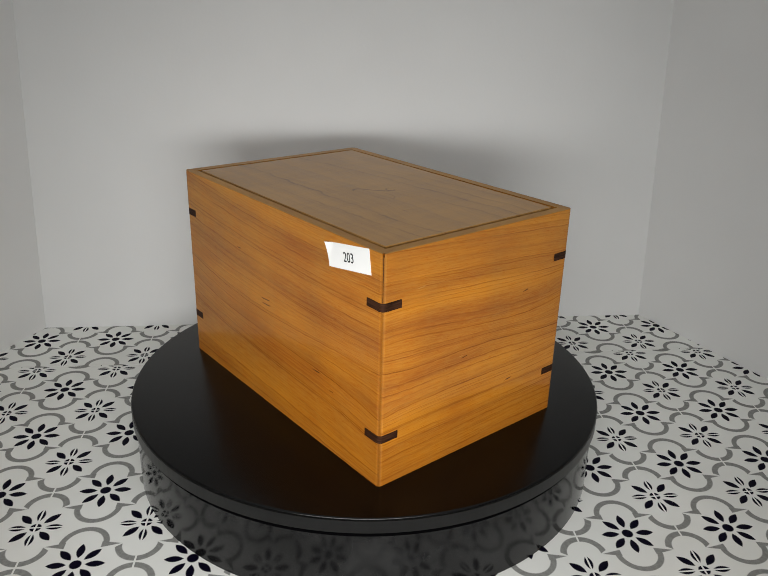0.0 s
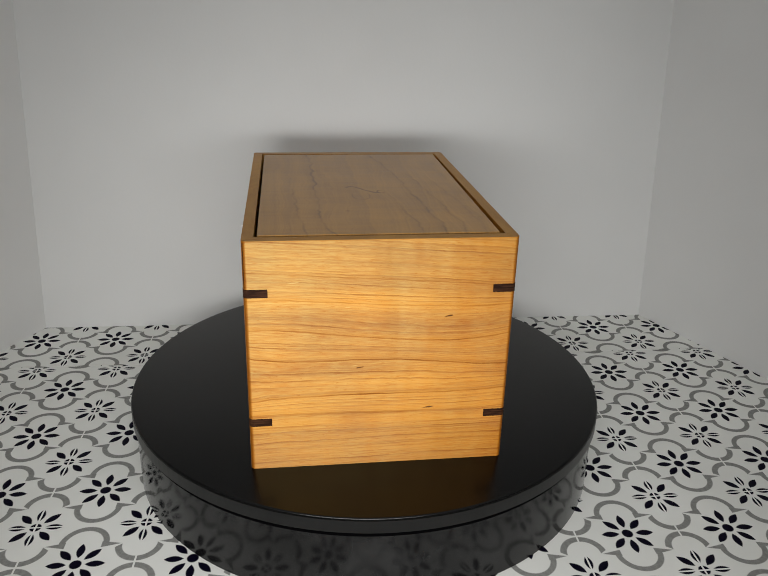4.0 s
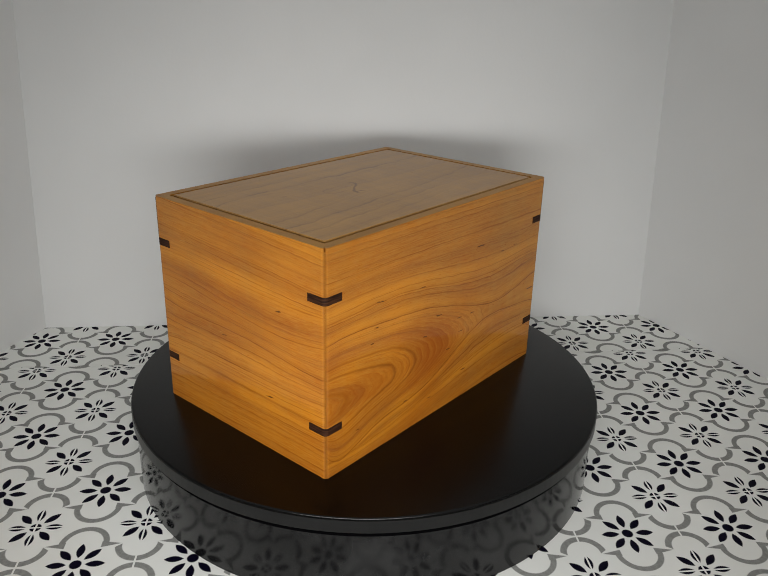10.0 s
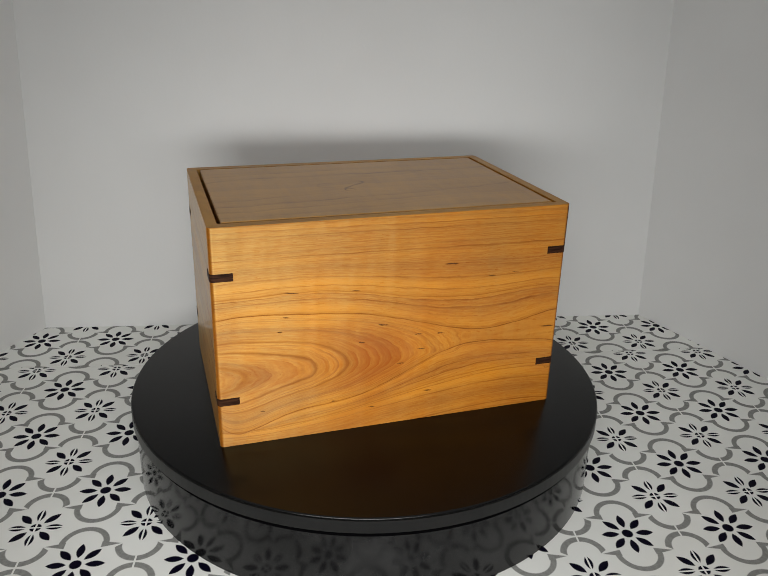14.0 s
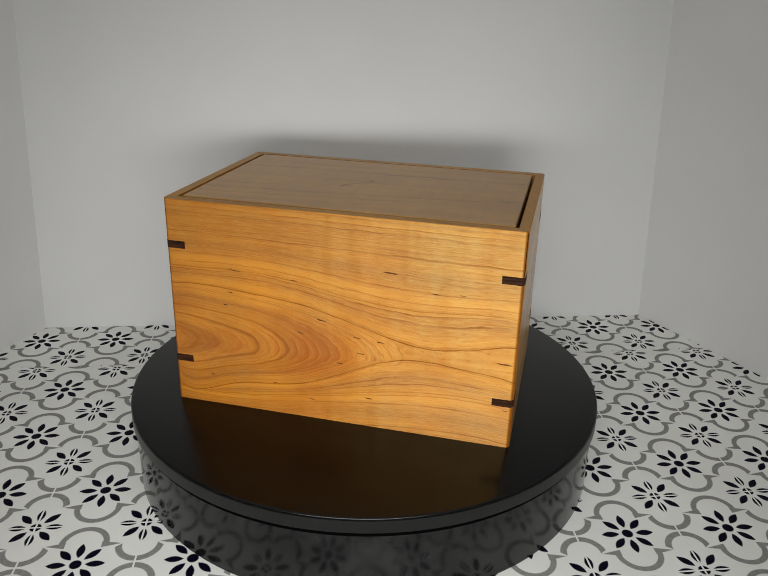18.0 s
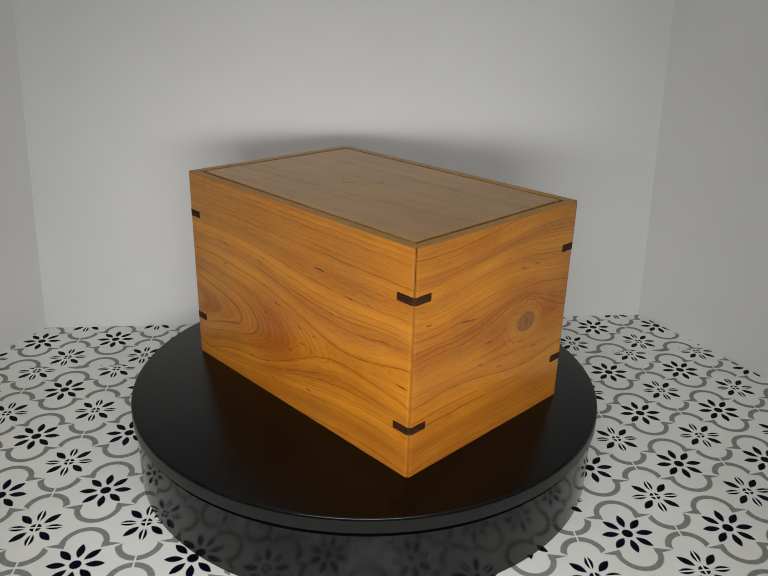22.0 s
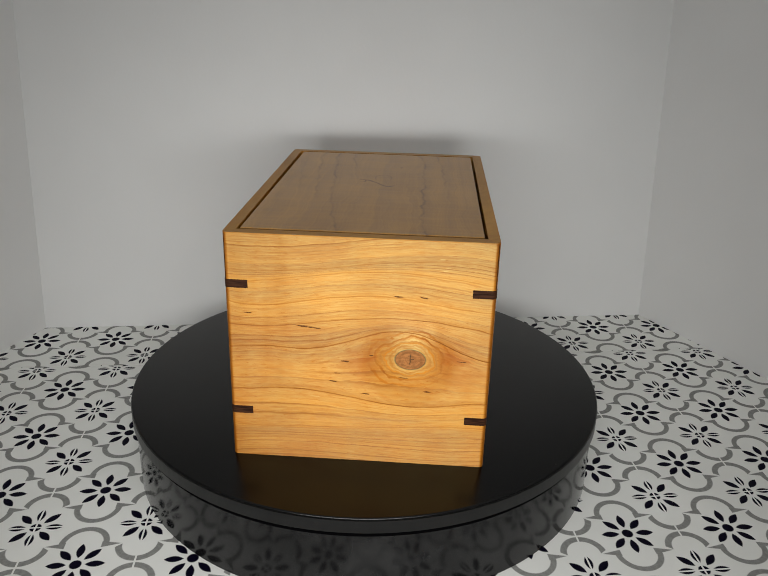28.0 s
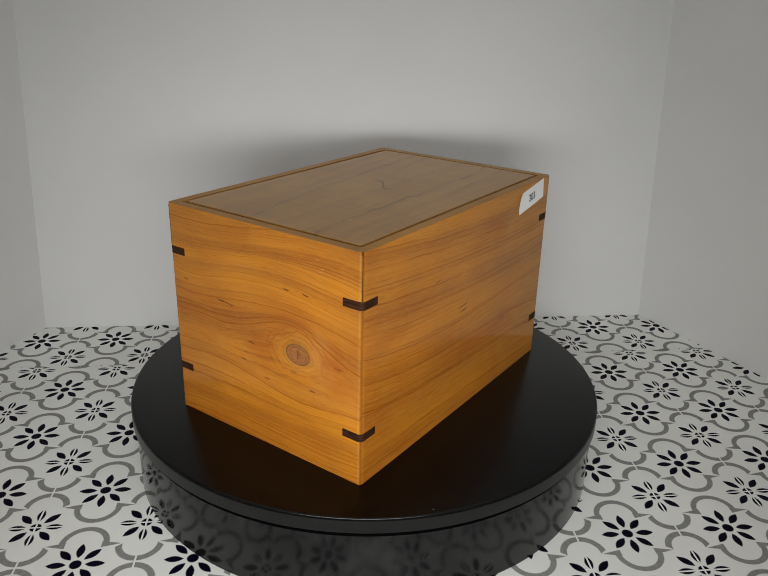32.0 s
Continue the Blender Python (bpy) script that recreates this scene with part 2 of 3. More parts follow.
    height = fibre * 0.5 + pores.inv() * 0.6 + dash * 0.4 - ridge * 0.3
    # no lustre on the rounded mitre corners, where the fibres end and the lamp would flare
    top = (h - HIGH * 1000).step(-0.8, -0.2)
    m.put(color, bands * 0.10 + 0.36, height, 0.026, coat=corner.inv() * top.inv() * 0.65 + 0.05, coat_rough=0.11, spec=corner.inv() * 0.08 + 0.05)
    figure = m.noise_at(s * 0.055, h * 0.012, depth * 0.1 + seed + 61, 3, 0.6)
    share = fibre * 0.34 + dash * 0.44 + figure * 0.24 - 0.190
    if flash:
        share = share + (s - flash).step(0.8, -0.8) * (s - flash).step(-26.0, -6.0) * h.step(62.0, 100.0) * 0.05
    share = share.op("ADD", 0.0, clamp=True) * (top * 0.7).inv() * (dull.op("MINIMUM", 1.0) * 0.92).inv()
    return m.lustre(m.mix(corner, m.mix(dull.inv() * 0.88, color, (0.455, 0.475, 0.215)), (0.05, 0.03, 0.008)), share, swell)


def oval_value(tip):
    """The value of the oval field on the middle line, so far along."""
    x = (tip + 40.0) / 130.0
    return 60.0 * (1.0 - x + 0.55 * max(0.0, x - 0.7))


def oval_field(s, h, levels):
    """Nested ovals that open towards one end, between the third line from below and the next; layers beyond."""
    b3, b2, b1, o3, o2, o1b, o1 = levels
    axis = s * -0.024 + 43.0
    up, down = (h - axis) / (o3 - axis).high(3.0), (axis - h) / (axis - b1).high(3.0)
    q = up.high(down).op("ADD", 0.0, clamp=True)
    along = ((s + 40.0) / 130.0).high(0.0)
    along = along - (along - 0.7).high(0.0) * 0.55
    f = (along * q.op("POWER", 2.0).inv()).inv() * 60.0
    above = ((h - o3) / (o2 - o3).high(1.0)).op("ADD", 0.0, clamp=True) * 12.0 + ((h - o2) / (o1b - o2).high(1.0)).op("ADD", 0.0, clamp=True) * 14.0 + ((h - o1b) / (o1 - o1b).high(1.0)).op("ADD", 0.0, clamp=True) * 12.0 + (h - o1).high(0.0)
    below = ((b1 - h) / (b1 - b2).high(1.0)).op("ADD", 0.0, clamp=True) * 14.0 + ((b2 - h) / (b2 - b3).high(1.0)).op("ADD", 0.0, clamp=True) * 9.0 + (b3 - h).high(0.0)
    return f + above + below


def lid_wood():
    m = Mat("lid_cherry")
    warp = m.noise(0.02, 0.035, 0.02, 3, 0.55, 2.0) - 0.5
    wig = m.noise(0.09, 0.09, 0.05, 2, 0.5, 7.0) - 0.5
    f = m.y + warp * 16.0 + wig * 2.6
    rings = f.noise(0.10, 4.0, 0.6, 3.0)
    fine = f.noise(0.8, 3.0, 0.6, 8.0)
    n = f.noise(0.05, 2.0, 0.5, 5.0)
    fade = m.noise(0.05, 0.05, 0.05, 2, 0.5, 9.0).step(0.38, 0.6)
    ridge = (n - 0.5).abs().step(0.015, 0.0) * fade * 0.15
    shake = m.x.noise(0.07, 2.0, 0.5, 4.0) - 0.5
    cross = m.noise(0.09, 0.03, 0.05, 1.5, 0.4, 15.0) - 0.5

    def wander(xs, ys, degree):
        """A smooth way across the lid, y for each x, in millimetres."""
        u, total = m.x * 0.01, None
        for c in np.polyfit([x * 0.01 for x in xs], ys, degree):
            total = (total * u + float(c)) if total is not None else u * 0.0 + float(c)
        return total

    # the long wavering lines that show on the lid
    for xs, ys, degree, x0, x1, k in (
            ((-96, -58, -8, 23, 45, 70, 92), (12, 20.5, 24.8, 27.6, 31.1, 32.9, 34), 3, -110, 110, 0.75),
            ((-60, -10, 20, 42, 62, 85), (27, 35.3, 38, 41.3, 42.4, 44.2), 2, -30, 110, 0.5),
            ((-93, -46, -22, -6, 12.5, 36, 48, 74, 88), (-31.6, -29, -29, -30.2, -26, -28.3, -30.4, -27, -24.6), 5, -110, 110, 0.75),
            ((15, 33, 56, 79, 90), (-41.7, -40.5, -40.7, -38.2, -36), 2, 5, 110, 0.5),
            ((37, 56, 70, 86), (15.4, 17.4, 20.6, 21.6), 2, 36, 95, 0.45),
            ((-37, 0, 40, 79), (41, 46.6, 52, 54), 2, -30, 110, 0.25),
            ((-47, -16, 27), (52, 56, 58), 2, -60, 40, 0.2)):
        d = m.y - wander(xs, ys, degree) + shake * 5.0 + cross * 4.0
        reach = m.x.step(x0 - 8.0, x0 + 8.0) * m.x.step(x1 + 8.0, x1 - 8.0)
        line = d.abs().step(1.5, 0.0) * 0.62 + d.step(-6.0, 0.0) * d.step(0.4, 0.0) * 0.35
        ridge = ridge.high(line * (fade * 0.6 + 0.4) * reach * k)
    # the curl near the middle
    bend = np.polyfit((-11.0, -7.5, -1.7, 2.8, 8.0), (3.0, 0.2, 5.4, 11.0, 15.0), 3)
    way = ((m.y * float(bend[0]) + float(bend[1])) * m.y + float(bend[2])) * m.y + float(bend[3])
    arm = (m.x - way + wig * 6.0).abs().step(1.9, 0.2) * (m.y + 1.0).abs().step(11.0, 8.5)
    eye_r = (((m.x - 12.5) / 1.4).sq() + (m.y - 9.6).sq()).sqrt() + wig * 3.0
    loop = (eye_r - 2.2).abs().step(0.9, 0.1) * (m.y - m.x * 0.4).step(8.5, 3.0)
    speck = ((m.x - 52.6).abs() + (m.y + 13.1).abs() * 2.0 + wig * 2.0).step(4.0, 1.0)
    whorl = ((((m.x - 20.0) / 1.8).sq() + (m.y + 3.0).sq()).sqrt() + wig * 7.0 - 5.0).abs().step(0.8, 0.1) * (m.x - 14.0).step(0.0, 6.0)
    ridge = ridge.high(arm * 0.75).high(loop * 0.8).high(speck * 0.35).high(whorl * 0.35)
    pores = m.noise(0.09, 2.6, 2.6, 2, 0.6, 1.0).step(0.60, 0.74)
    cloud = m.noise(0.015, 0.02, 0.02, 3, 0.5, 3.0)
    ripple = m.noise(0.22, 0.035, 0.05, 3, 0.55, 19.0)
    tone = rings.step(0.34, 0.66) * 0.3 + fine.step(0.35, 0.68) * 0.14 + cloud.step(0.3, 0.7) * 0.36 + ripple.step(0.3, 0.7) * 0.24
    color = m.mix(tone, (0.25, 0.122, 0.030), (0.42, 0.222, 0.058))
    color = m.mix(pores * 0.16, color, DARK_WOOD)
    color = m.mix(ridge.op("MINIMUM", 0.8), color, (0.13, 0.06, 0.022))
    return m.put(color, rings * 0.12 + ripple * 0.1 + 0.32, fine * 0.4 + pores.inv() * 0.6 + ripple * 2.0, 0.03, coat=0.32, coat_rough=0.2, spec=0.22)


def walnut():
    m = Mat("walnut_key")
    g = m.noise(0.12, 0.12, 1.3, 3, 0.55)
    color = m.mix(g.step(0.3, 0.7), (0.012, 0.005, 0.003), (0.050, 0.020, 0.010))
    return m.put(color, 0.5, g, 0.03, spec=0.06)


def satin_black():
    m = Mat("satin_black")
    smear = m.noise(0.02, 0.02, 0.05, 4, 0.6)
    grain = m.noise(1.2, 1.2, 1.2, 2)
    v = m.t.nodes.new("ShaderNodeTexVoronoi")
    v.inputs["Scale"].default_value = 42.0
    m.t.links.new(m.co, v.inputs["Vector"])
    dust = Num(m.t, v.outputs["Distance"]).step(0.03, 0.015) * m.noise(0.03, 0.03, 0.03, 2, 0.5, 5.0).step(0.56, 0.62)
    color = m.mix(smear.step(0.3, 0.75), (0.0002, 0.0002, 0.0002), (0.0008, 0.0008, 0.0009))
    color = m.mix(dust * 0.5, color, (0.25, 0.22, 0.19))
    return m.put(color, smear * 0.10 + 0.18, grain, 0.012, spec=0.21)


def gloss_black():
    m = Mat("gloss_black")
    smear = m.noise(0.03, 0.03, 0.03, 4, 0.6, 3.0)
    color = m.mix(smear.step(0.35, 0.7), (0.004, 0.004, 0.0043), (0.016, 0.016, 0.0163))
    return m.put(color, smear * 0.16 + 0.06, m.noise(0.05, 0.05, 0.05, 2), 0.09, spec=0.30)


def plain(name, color, rough=0.6, grain=0.5):
    m = Mat(name)
    g = m.noise(grain, grain, grain, 3)
    return m.put(m.mix(g.step(0.3, 0.7), tuple(c * 0.9 for c in color), color), rough, g, 0.02)


# ---- mesh helpers ----
def link_mesh(name, bm, material):
    me = bpy.data.meshes.new(name)
    bm.normal_update()
    bm.to_mesh(me)
    bm.free()
    me.materials.append(material)
    return new(name, me)


def part(name, bm, material, parent, label=""):
    ob = link_mesh(name, bm, material)
    ob.parent = parent
    return tagged(ob, label)


def prism(points, z0, z1):
    """A bmesh: a plan outline raised from z0 to z1."""
    bm = bmesh.new()
    low = [bm.verts.new((x, y, z0)) for x, y in points]
    top = [bm.verts.new((x, y, z1)) for x, y in points]
    k = len(points)
    bm.faces.new(low[::-1])
    bm.faces.new(top)
    for i in range(k):
        bm.faces.new((low[i], low[(i + 1) % k], top[(i + 1) % k], top[i]))
    return bm


def lathe(profile, steps=128, smooth=True):
    """A bmesh: (radius, height) pairs turned round the z axis; a radius of 0 closes the end."""
    bm = bmesh.new()
    rings = []
    for r, z in profile:
        if r == 0:
            rings.append([bm.verts.new((0, 0, z))])
        else:
            rings.append([bm.verts.new((r * math.cos(2 * math.pi * i / steps), r * math.sin(2 * math.pi * i / steps), z)) for i in range(steps)])
    for a, b in zip(rings, rings[1:]):
        for i in range(steps):
            j = (i + 1) % steps
            if len(a) == 1:
                f = bm.faces.new((a[0], b[j], b[i]))
            elif len(b) == 1:
                f = bm.faces.new((a[i], a[j], b[0]))
            else:
                f = bm.faces.new((a[i], a[j], b[j], b[i]))
            f.smooth = smooth
    bmesh.ops.recalc_face_normals(bm, faces=bm.faces)
    return bm


# ---- the setting ----
CORNER_L, CORNER_R = Vector((-0.2885, 0.1735)), Vector((0.2650, 0.2242))
SIDE_L, SIDE_R = Vector((-0.357, -0.934)), Vector((0.450, -0.893))
WALL_H, FRONT_Y, BOARD = 0.48, -0.95, 0.006


def wall(name, a, b, lean=0.0, label="", material=None):
    """An upright board from a to b; its thickness lies behind the face that looks into the place (to the left of a to b)."""
    along = (b - a).normalized()
    out = Vector((along.y, -along.x))
    bm = bmesh.new()
    rows = []
    for z in (-0.004, WALL_H):
        shift = -out * math.tan(radians(lean)) * max(z, 0)
        rows.append([bm.verts.new((*(p + shift + o), z)) for p, o in ((a, out * 0), (b, out * 0), (b, out * BOARD), (a, out * BOARD))])
    bm.faces.new(rows[0])
    bm.faces.new(rows[1][::-1])
    for i in range(4):
        bm.faces.new((rows[0][i], rows[0][(i + 1) % 4], rows[1][(i + 1) % 4], rows[1][i]))
    bmesh.ops.recalc_face_normals(bm, faces=bm.faces)
    return tagged(link_mesh(name, bm, material or WHITE), label, "wall", kind="structure")


WHITE, GREY = wall_paint(), wall_paint("grey_wall", (0.7, 0.7, 0.7))
far_l = CORNER_L + SIDE_L * ((CORNER_L.y - FRONT_Y) / -SIDE_L.y)
far_r = CORNER_R + SIDE_R * ((CORNER_R.y - FRONT_Y) / -SIDE_R.y)
across = (CORNER_R - CORNER_L).normalized()
LEAN = 2.4
wall("wall_back", CORNER_R + across * 0.03, CORNER_L - across * 0.03, 0.0, "plain white board standing behind the turntable")
wall("wall_left", CORNER_L - SIDE_L * 0.015, far_l, LEAN, "plain white side board, splayed outwards")
wall("wall_right", far_r, CORNER_R - SIDE_R * 0.015, LEAN, "plain white side board, splayed outwards")
# out of view: added to close the booth, its grey set for bounced light
wall("wall_front", far_l - Vector((0.02, 0)), far_r + Vector((0.02, 0)), 0.0, "plain grey board out of view, added behind the camera to close the booth and bounce light", GREY)

TABLE = plain("table_board", (0.55, 0.53, 0.5))
tagged(link_mesh("ground", prism([(-0.9, -1.0), (1.0, -1.0), (1.0, 0.32), (-0.9, 0.32)], -0.03, -0.0015), TABLE), "pale board under the printed vinyl sheets", "ground", kind="structure")

FLOOR_POSE = pose(-0.159304, -0.060131, 0, 0, 0, 5.4288)
SEAM = 2.585 * TILE * TILE_V


def sheet(name, material, y0, y1, lift, label):
    ob = link_mesh(name, prism([(-0.75, y0), (1.15, y0), (1.15, y1), (-0.75, y1)], -0.0012, lift), material)
    ob.matrix_world = FLOOR_POSE
    return tagged(ob, label, "floor", kind="structure")


sheet("floor", printed_floor("printed_vinyl", 0.0, 0.0), -1.05, SEAM, 0.0, "white vinyl sheet printed with black flowers and grey lobes")
sheet("floor_2", printed_floor("printed_vinyl_strip", 0.29, 0.345), SEAM + 0.0003, SEAM + 0.16, 0.0004, "strip of the same printed vinyl along the back board")

# ---- the turntable ----
TOP, GAP, R_TOP, R_BASE = 0.0521, 0.0416, 0.150, 0.1482


def turntable():
    root = tagged(new("turntable"), "round black motorised turntable with a glossy base", "turntable")
    e = 0.0011
    arc = [(R_TOP - e + e * math.sin(a), TOP - e + e * math.cos(a)) for a in (i * math.pi / 10 for i in range(6))]
    low = [(R_TOP - e + e * math.cos(a), GAP + 0.0012 + e - e * math.sin(a)) for a in (i * math.pi / 10 for i in range(6))]
    platter = part("platter", lathe([(0, TOP)] + arc + low + [(0, GAP + 0.0012)], 192), SATIN, root, "satin black round platter that turns")
    band = lathe([(R_TOP - 0.004, TOP - 0.0016), (R_TOP + 0.00015, TOP - 0.0016), (R_TOP + 0.00015, GAP + 0.0018), (R_TOP - 0.004, GAP + 0.0018)], 192, False)
    part("edge_band", band, BAND, platter, "smooth black edge band")
    b = GAP - 0.0017
    # the shade of the gap is put into this part's near-black colour
    part("bearing", lathe([(0, GAP + 0.0012), (R_BASE - 0.007, GAP + 0.0012), (R_BASE - 0.007, b + 0.00008), (R_BASE - 0.00008, b + 0.00008), (R_BASE - 0.00008, b - 0.0006), (0, b - 0.0006)], 192, False), DARK, root, "near-black disc, coloured as the shade in the gap under the platter")
    part("base", lathe([(R_BASE, b), (R_BASE, b - 0.003), (R_BASE, 0.02), (R_BASE, 0.0004)], 192), GLOSS, root, "glossy black drum that mirrors the floor")
    return root, platter


SATIN, GLOSS, DARK = satin_black(), gloss_black(), plain("gap_shade_black", (0.002, 0.002, 0.0024), 0.9)
# next to no gloss, so that the painted gap stays black
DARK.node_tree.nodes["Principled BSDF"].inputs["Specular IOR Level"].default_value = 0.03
BAND = plain("edge_black", (0.003, 0.003, 0.0032), 0.34, 0.05)
BAND.node_tree.nodes["Principled BSDF"].inputs["Specular IOR Level"].default_value = 0.45
table, platter = turntable()

# ---- the wooden box ----
OFF_X, OFF_Y = 0.00094, -0.00416
ROUND = 0.0024


def board_outline(half, out, n=5):
    """The plan of one mitred board whose outer face lies at y = -out, with its half of each rounded corner."""
    gap = 0.00004
    r = ROUND
    arc = [(half - r + r * math.sin(a) - gap * 0.5, -out + r - r * math.cos(a)) for a in (i * math.pi / 4 / n for i in range(n + 1))]
    right = arc + [(half - THICK - gap, -out + THICK)]
    left = [(-x, y) for x, y in right[::-1]]
    return left + right


def turned(points, degrees):
    c, s = math.cos(radians(degrees)), math.sin(radians(degrees))
    return [(x * c - y * s, x * s + y * c) for x, y in points]


def soften(bm, width, turn, out, segments=3):
    """Rounds the outer top edge of a board whose outer face lies so far out, in the direction that the turn gives."""
    top = max(v.co.z for v in bm.verts)
    way = Vector((math.sin(radians(turn)), -math.cos(radians(turn)), 0))
    outer = [e for e in bm.edges if all(abs(v.co.z - top) < 1e-6 and v.co.dot(way) > out - THICK * 0.6 for v in e.verts)]
    bmesh.ops.bevel(bm, geom=outer, offset=width, segments=segments, affect="EDGES", clamp_overlap=True)


def key_outline(cx, cy, inset, proud=0.00018, n=6):
    """The plan of a corner key: a triangle across the corner (cx, cy) with the box's rounding."""
    sx, sy = (1 if cx > 0 else -1), (1 if cy > 0 else -1)
    r = ROUND + proud
    X, Y = abs(cx) + proud, abs(cy) + proud
    arc = [(X - r + r * math.sin(a), Y - r + r * math.cos(a)) for a in (i * math.pi / 2 / n for i in range(n + 1))]
    pts = [(abs(cx) - inset, Y), *arc, (X, abs(cy) - inset)]
    pts = [(x * sx, y * sy) for x, y in pts]
    return pts if sx * sy < 0 else pts[::-1]


# grain lines of the four sides: ways along, heights, degree of the curve, strength; the lowest first
LABEL_LINES = (
    ((-100, -47, 24, 87), (10.4, 8.5, 7.6, 4.6), 2, 0.3),
    ((-101, -74, -49, -21, 32, 97), (41.6, 39.4, 34.8, 32.6, 32.0, 26.5), 3, 0.6),
    ((-101, -63, -13, 37, 77, 99), (57.7, 51.4, 46.5, 46.0, 44.0, 39.3), 3, 0.75),
    ((-102, -60, -35, 15, 77, 102), (72.0, 64.0, 61.0, 62.0, 63.0, 65.0), 3, 0.65),
    ((-102, -52, 14, 94), (89.5, 82.0, 79.0, 77.0), 2, 0.4),
    ((-102, -54, 11, 88), (108.5, 101.8, 98.9, 96.8), 2, 0.45))
PLAIN_LINES = (
    ((-68, -21, 18, 67), (14.6, 15.8, 16.5, 16.2), 2, 0.2),
    ((-68, -30, -1, 22, 37, 68), (31.5, 32.7, 30.8, 31.4, 31.8, 32.5), 3, 0.4),
    ((-68, -46, -15, 3, 41, 68), (39.7, 42.6, 41.9, 42.4, 42.5, 43.4), 3, 0.75),
    ((-69, -52, -35, -24, -13, 8, 25, 40, 55, 68), (66.0, 63.5, 61.9, 63.0, 62.3, 62.0, 61.6, 58.4, 57.9, 58.2), 4, 0.75),
    ((-67, -42, -20, 3, 21, 44, 67), (80.6, 79.0, 77.3, 73.6, 72.3, 73.0, 75.2), 3, 0.6),
    ((-69, -38, -20, 2, 24, 68), (96.5, 96.0, 93.9, 92.6, 91.9, 91.5), 3, 0.5),
    ((-69, -45, -19, 2, 24, 49, 67), (111.1, 109.4, 107.6, 106.2, 105.5, 103.1, 101.2), 2, 0.35))
OVAL_LINES = (
    ((101, 67, 37, 9, -20, -47, -100), (5.0, 5.0, 6.4, 10.4, 15.8, 17.0, 16.3), 3, 0.0),
    ((101, 67, 37, 16, -2, -20, -34, -47, -76, -99), (8.6, 9.2, 11.4, 15.1, 18.7, 22.7, 25.5, 27.2, 27.7, 26.4), 3, 0.4),
    ((101, 67, 36, 20, 9, -2, -13, -24, -33, -46, -59, -74, -90, -102), (13.0, 14.5, 19.2, 22.1, 27.0, 30.9, 35.7, 41.8, 44.9, 46.8, 46.0, 45.1, 43.4, 40.3), 7, 0.7),
    ((102, 83, 63, 44, 24, 7, -6, -19, -32, -46, -60, -74, -88, -101), (76.2, 77.0, 77.0, 74.4, 72.0, 69.6, 66.0, 62.0, 57.2, 55.0, 55.8, 57.2, 59.8, 62.1), 7, 0.75),
    ((102, 78, 57, 37, 20, 7, -6, -19, -44, -72, -103), (87.8, 88.2, 88.2, 87.2, 85.2, 82.8, 79.9, 77.8, 77.2, 77.8, 77.9), 5, 0.5),
    ((101, 62, 35, 9, -23, -44, -102), (99.2, 99.7, 99.1, 96.4, 93.2, 93.0, 93.4), 3, 0.0),
    ((100, 62, 35, 9, -22, -43, -101), (109.3, 109.8, 109.8, 108.6, 107.7, 107.5, 107.7), 1, 0.0))
OVAL_FLECKS = ((63, 74.5, 2.0), (26, 86.5, 3.0), (61, 88.5, 3.0), (-31, 97, 6.0), (-55, 88.1, 2.2), (-12, 56.1, 2.6), (-25, 55.2, 2.6), (8, 64, 2.2), (-15, 46.5, 2.8),
               (-3, 38.5, 2.2), (37, 19.7, 2.0), (-95, 51.7, 5.5), (-20, 18.4, 2.6), (15, 12.6, 1.6), (22, 54.9, 1.8), (-71, 88.6, 1.6), (67, 66.4, 1.4), (78, 19.5, 1.4), (-99, 23, 1.2))
KNOT_LINES = (
    ((68, 30, 15, -19, -66), (10.1, 12.6, 11.8, 11.3, 12.2), 3, 0.25),
    ((70, 50, 28, 1, -19, -67), (19.2, 19.3, 18.8, 21.0, 21.8, 23.6), 3, 0.35),
    ((70, 49, 30, 13, 1, -13, -30, -41, -53, -68), (40.4, 42.3, 41.8, 41.0, 38.4, 36.1, 35.0, 35.6, 37.4, 38.2), 5, 0.7),
    ((69, 48, 29, 12, 1, -12, -21, -36, -45, -55, -62, -69), (65.1, 66.7, 66.3, 68.7, 73.0, 77.4, 77.9, 75.1, 71.5, 66.9, 63.8, 63.2), 7, 0.75),
    ((70, 48, 35, 20, 5, -8, -24, -45, -68), (78.5, 79.1, 78.4, 80.2, 83.6, 85.3, 85.6, 82.5, 79.0), 4, 0.65),
    ((66, 38, 14, -8, -26, -39, -53, -69), (90.8, 91.3, 94.1, 96.6, 96.5, 93.2, 91.0, 90.9), 4, 0.45),
    ((68, 56, 32, 2, -16, -34, -52, -68), (101.0, 103.0, 104.3, 108.7, 110.5, 108.5, 106.5, 105.0), 4, 0.35),
    ((69, 29, -2, -20, -41, -67), (108.6, 109.0, 113.0, 116.0, 115.5, 114.4), 3, 0.35))
KNOT_FLECKS = ((58, 85, 3.2), (28, 78.7, 5.0), (22, 78.0, 2.5), (-20, 97, 2.6), (-32, 97.2, 1.8), (-7, 63.8, 1.6), (7, 59.8, 3.0), (-24, 51.9, 3.0), (11, 52.6, 2.0), (-3, 41.6, 2.2), (14, 48.1, 2.0),
               (-53, 62.7, 3.0), (-67, 53, 1.2), (-37, 44.1, 2.2))


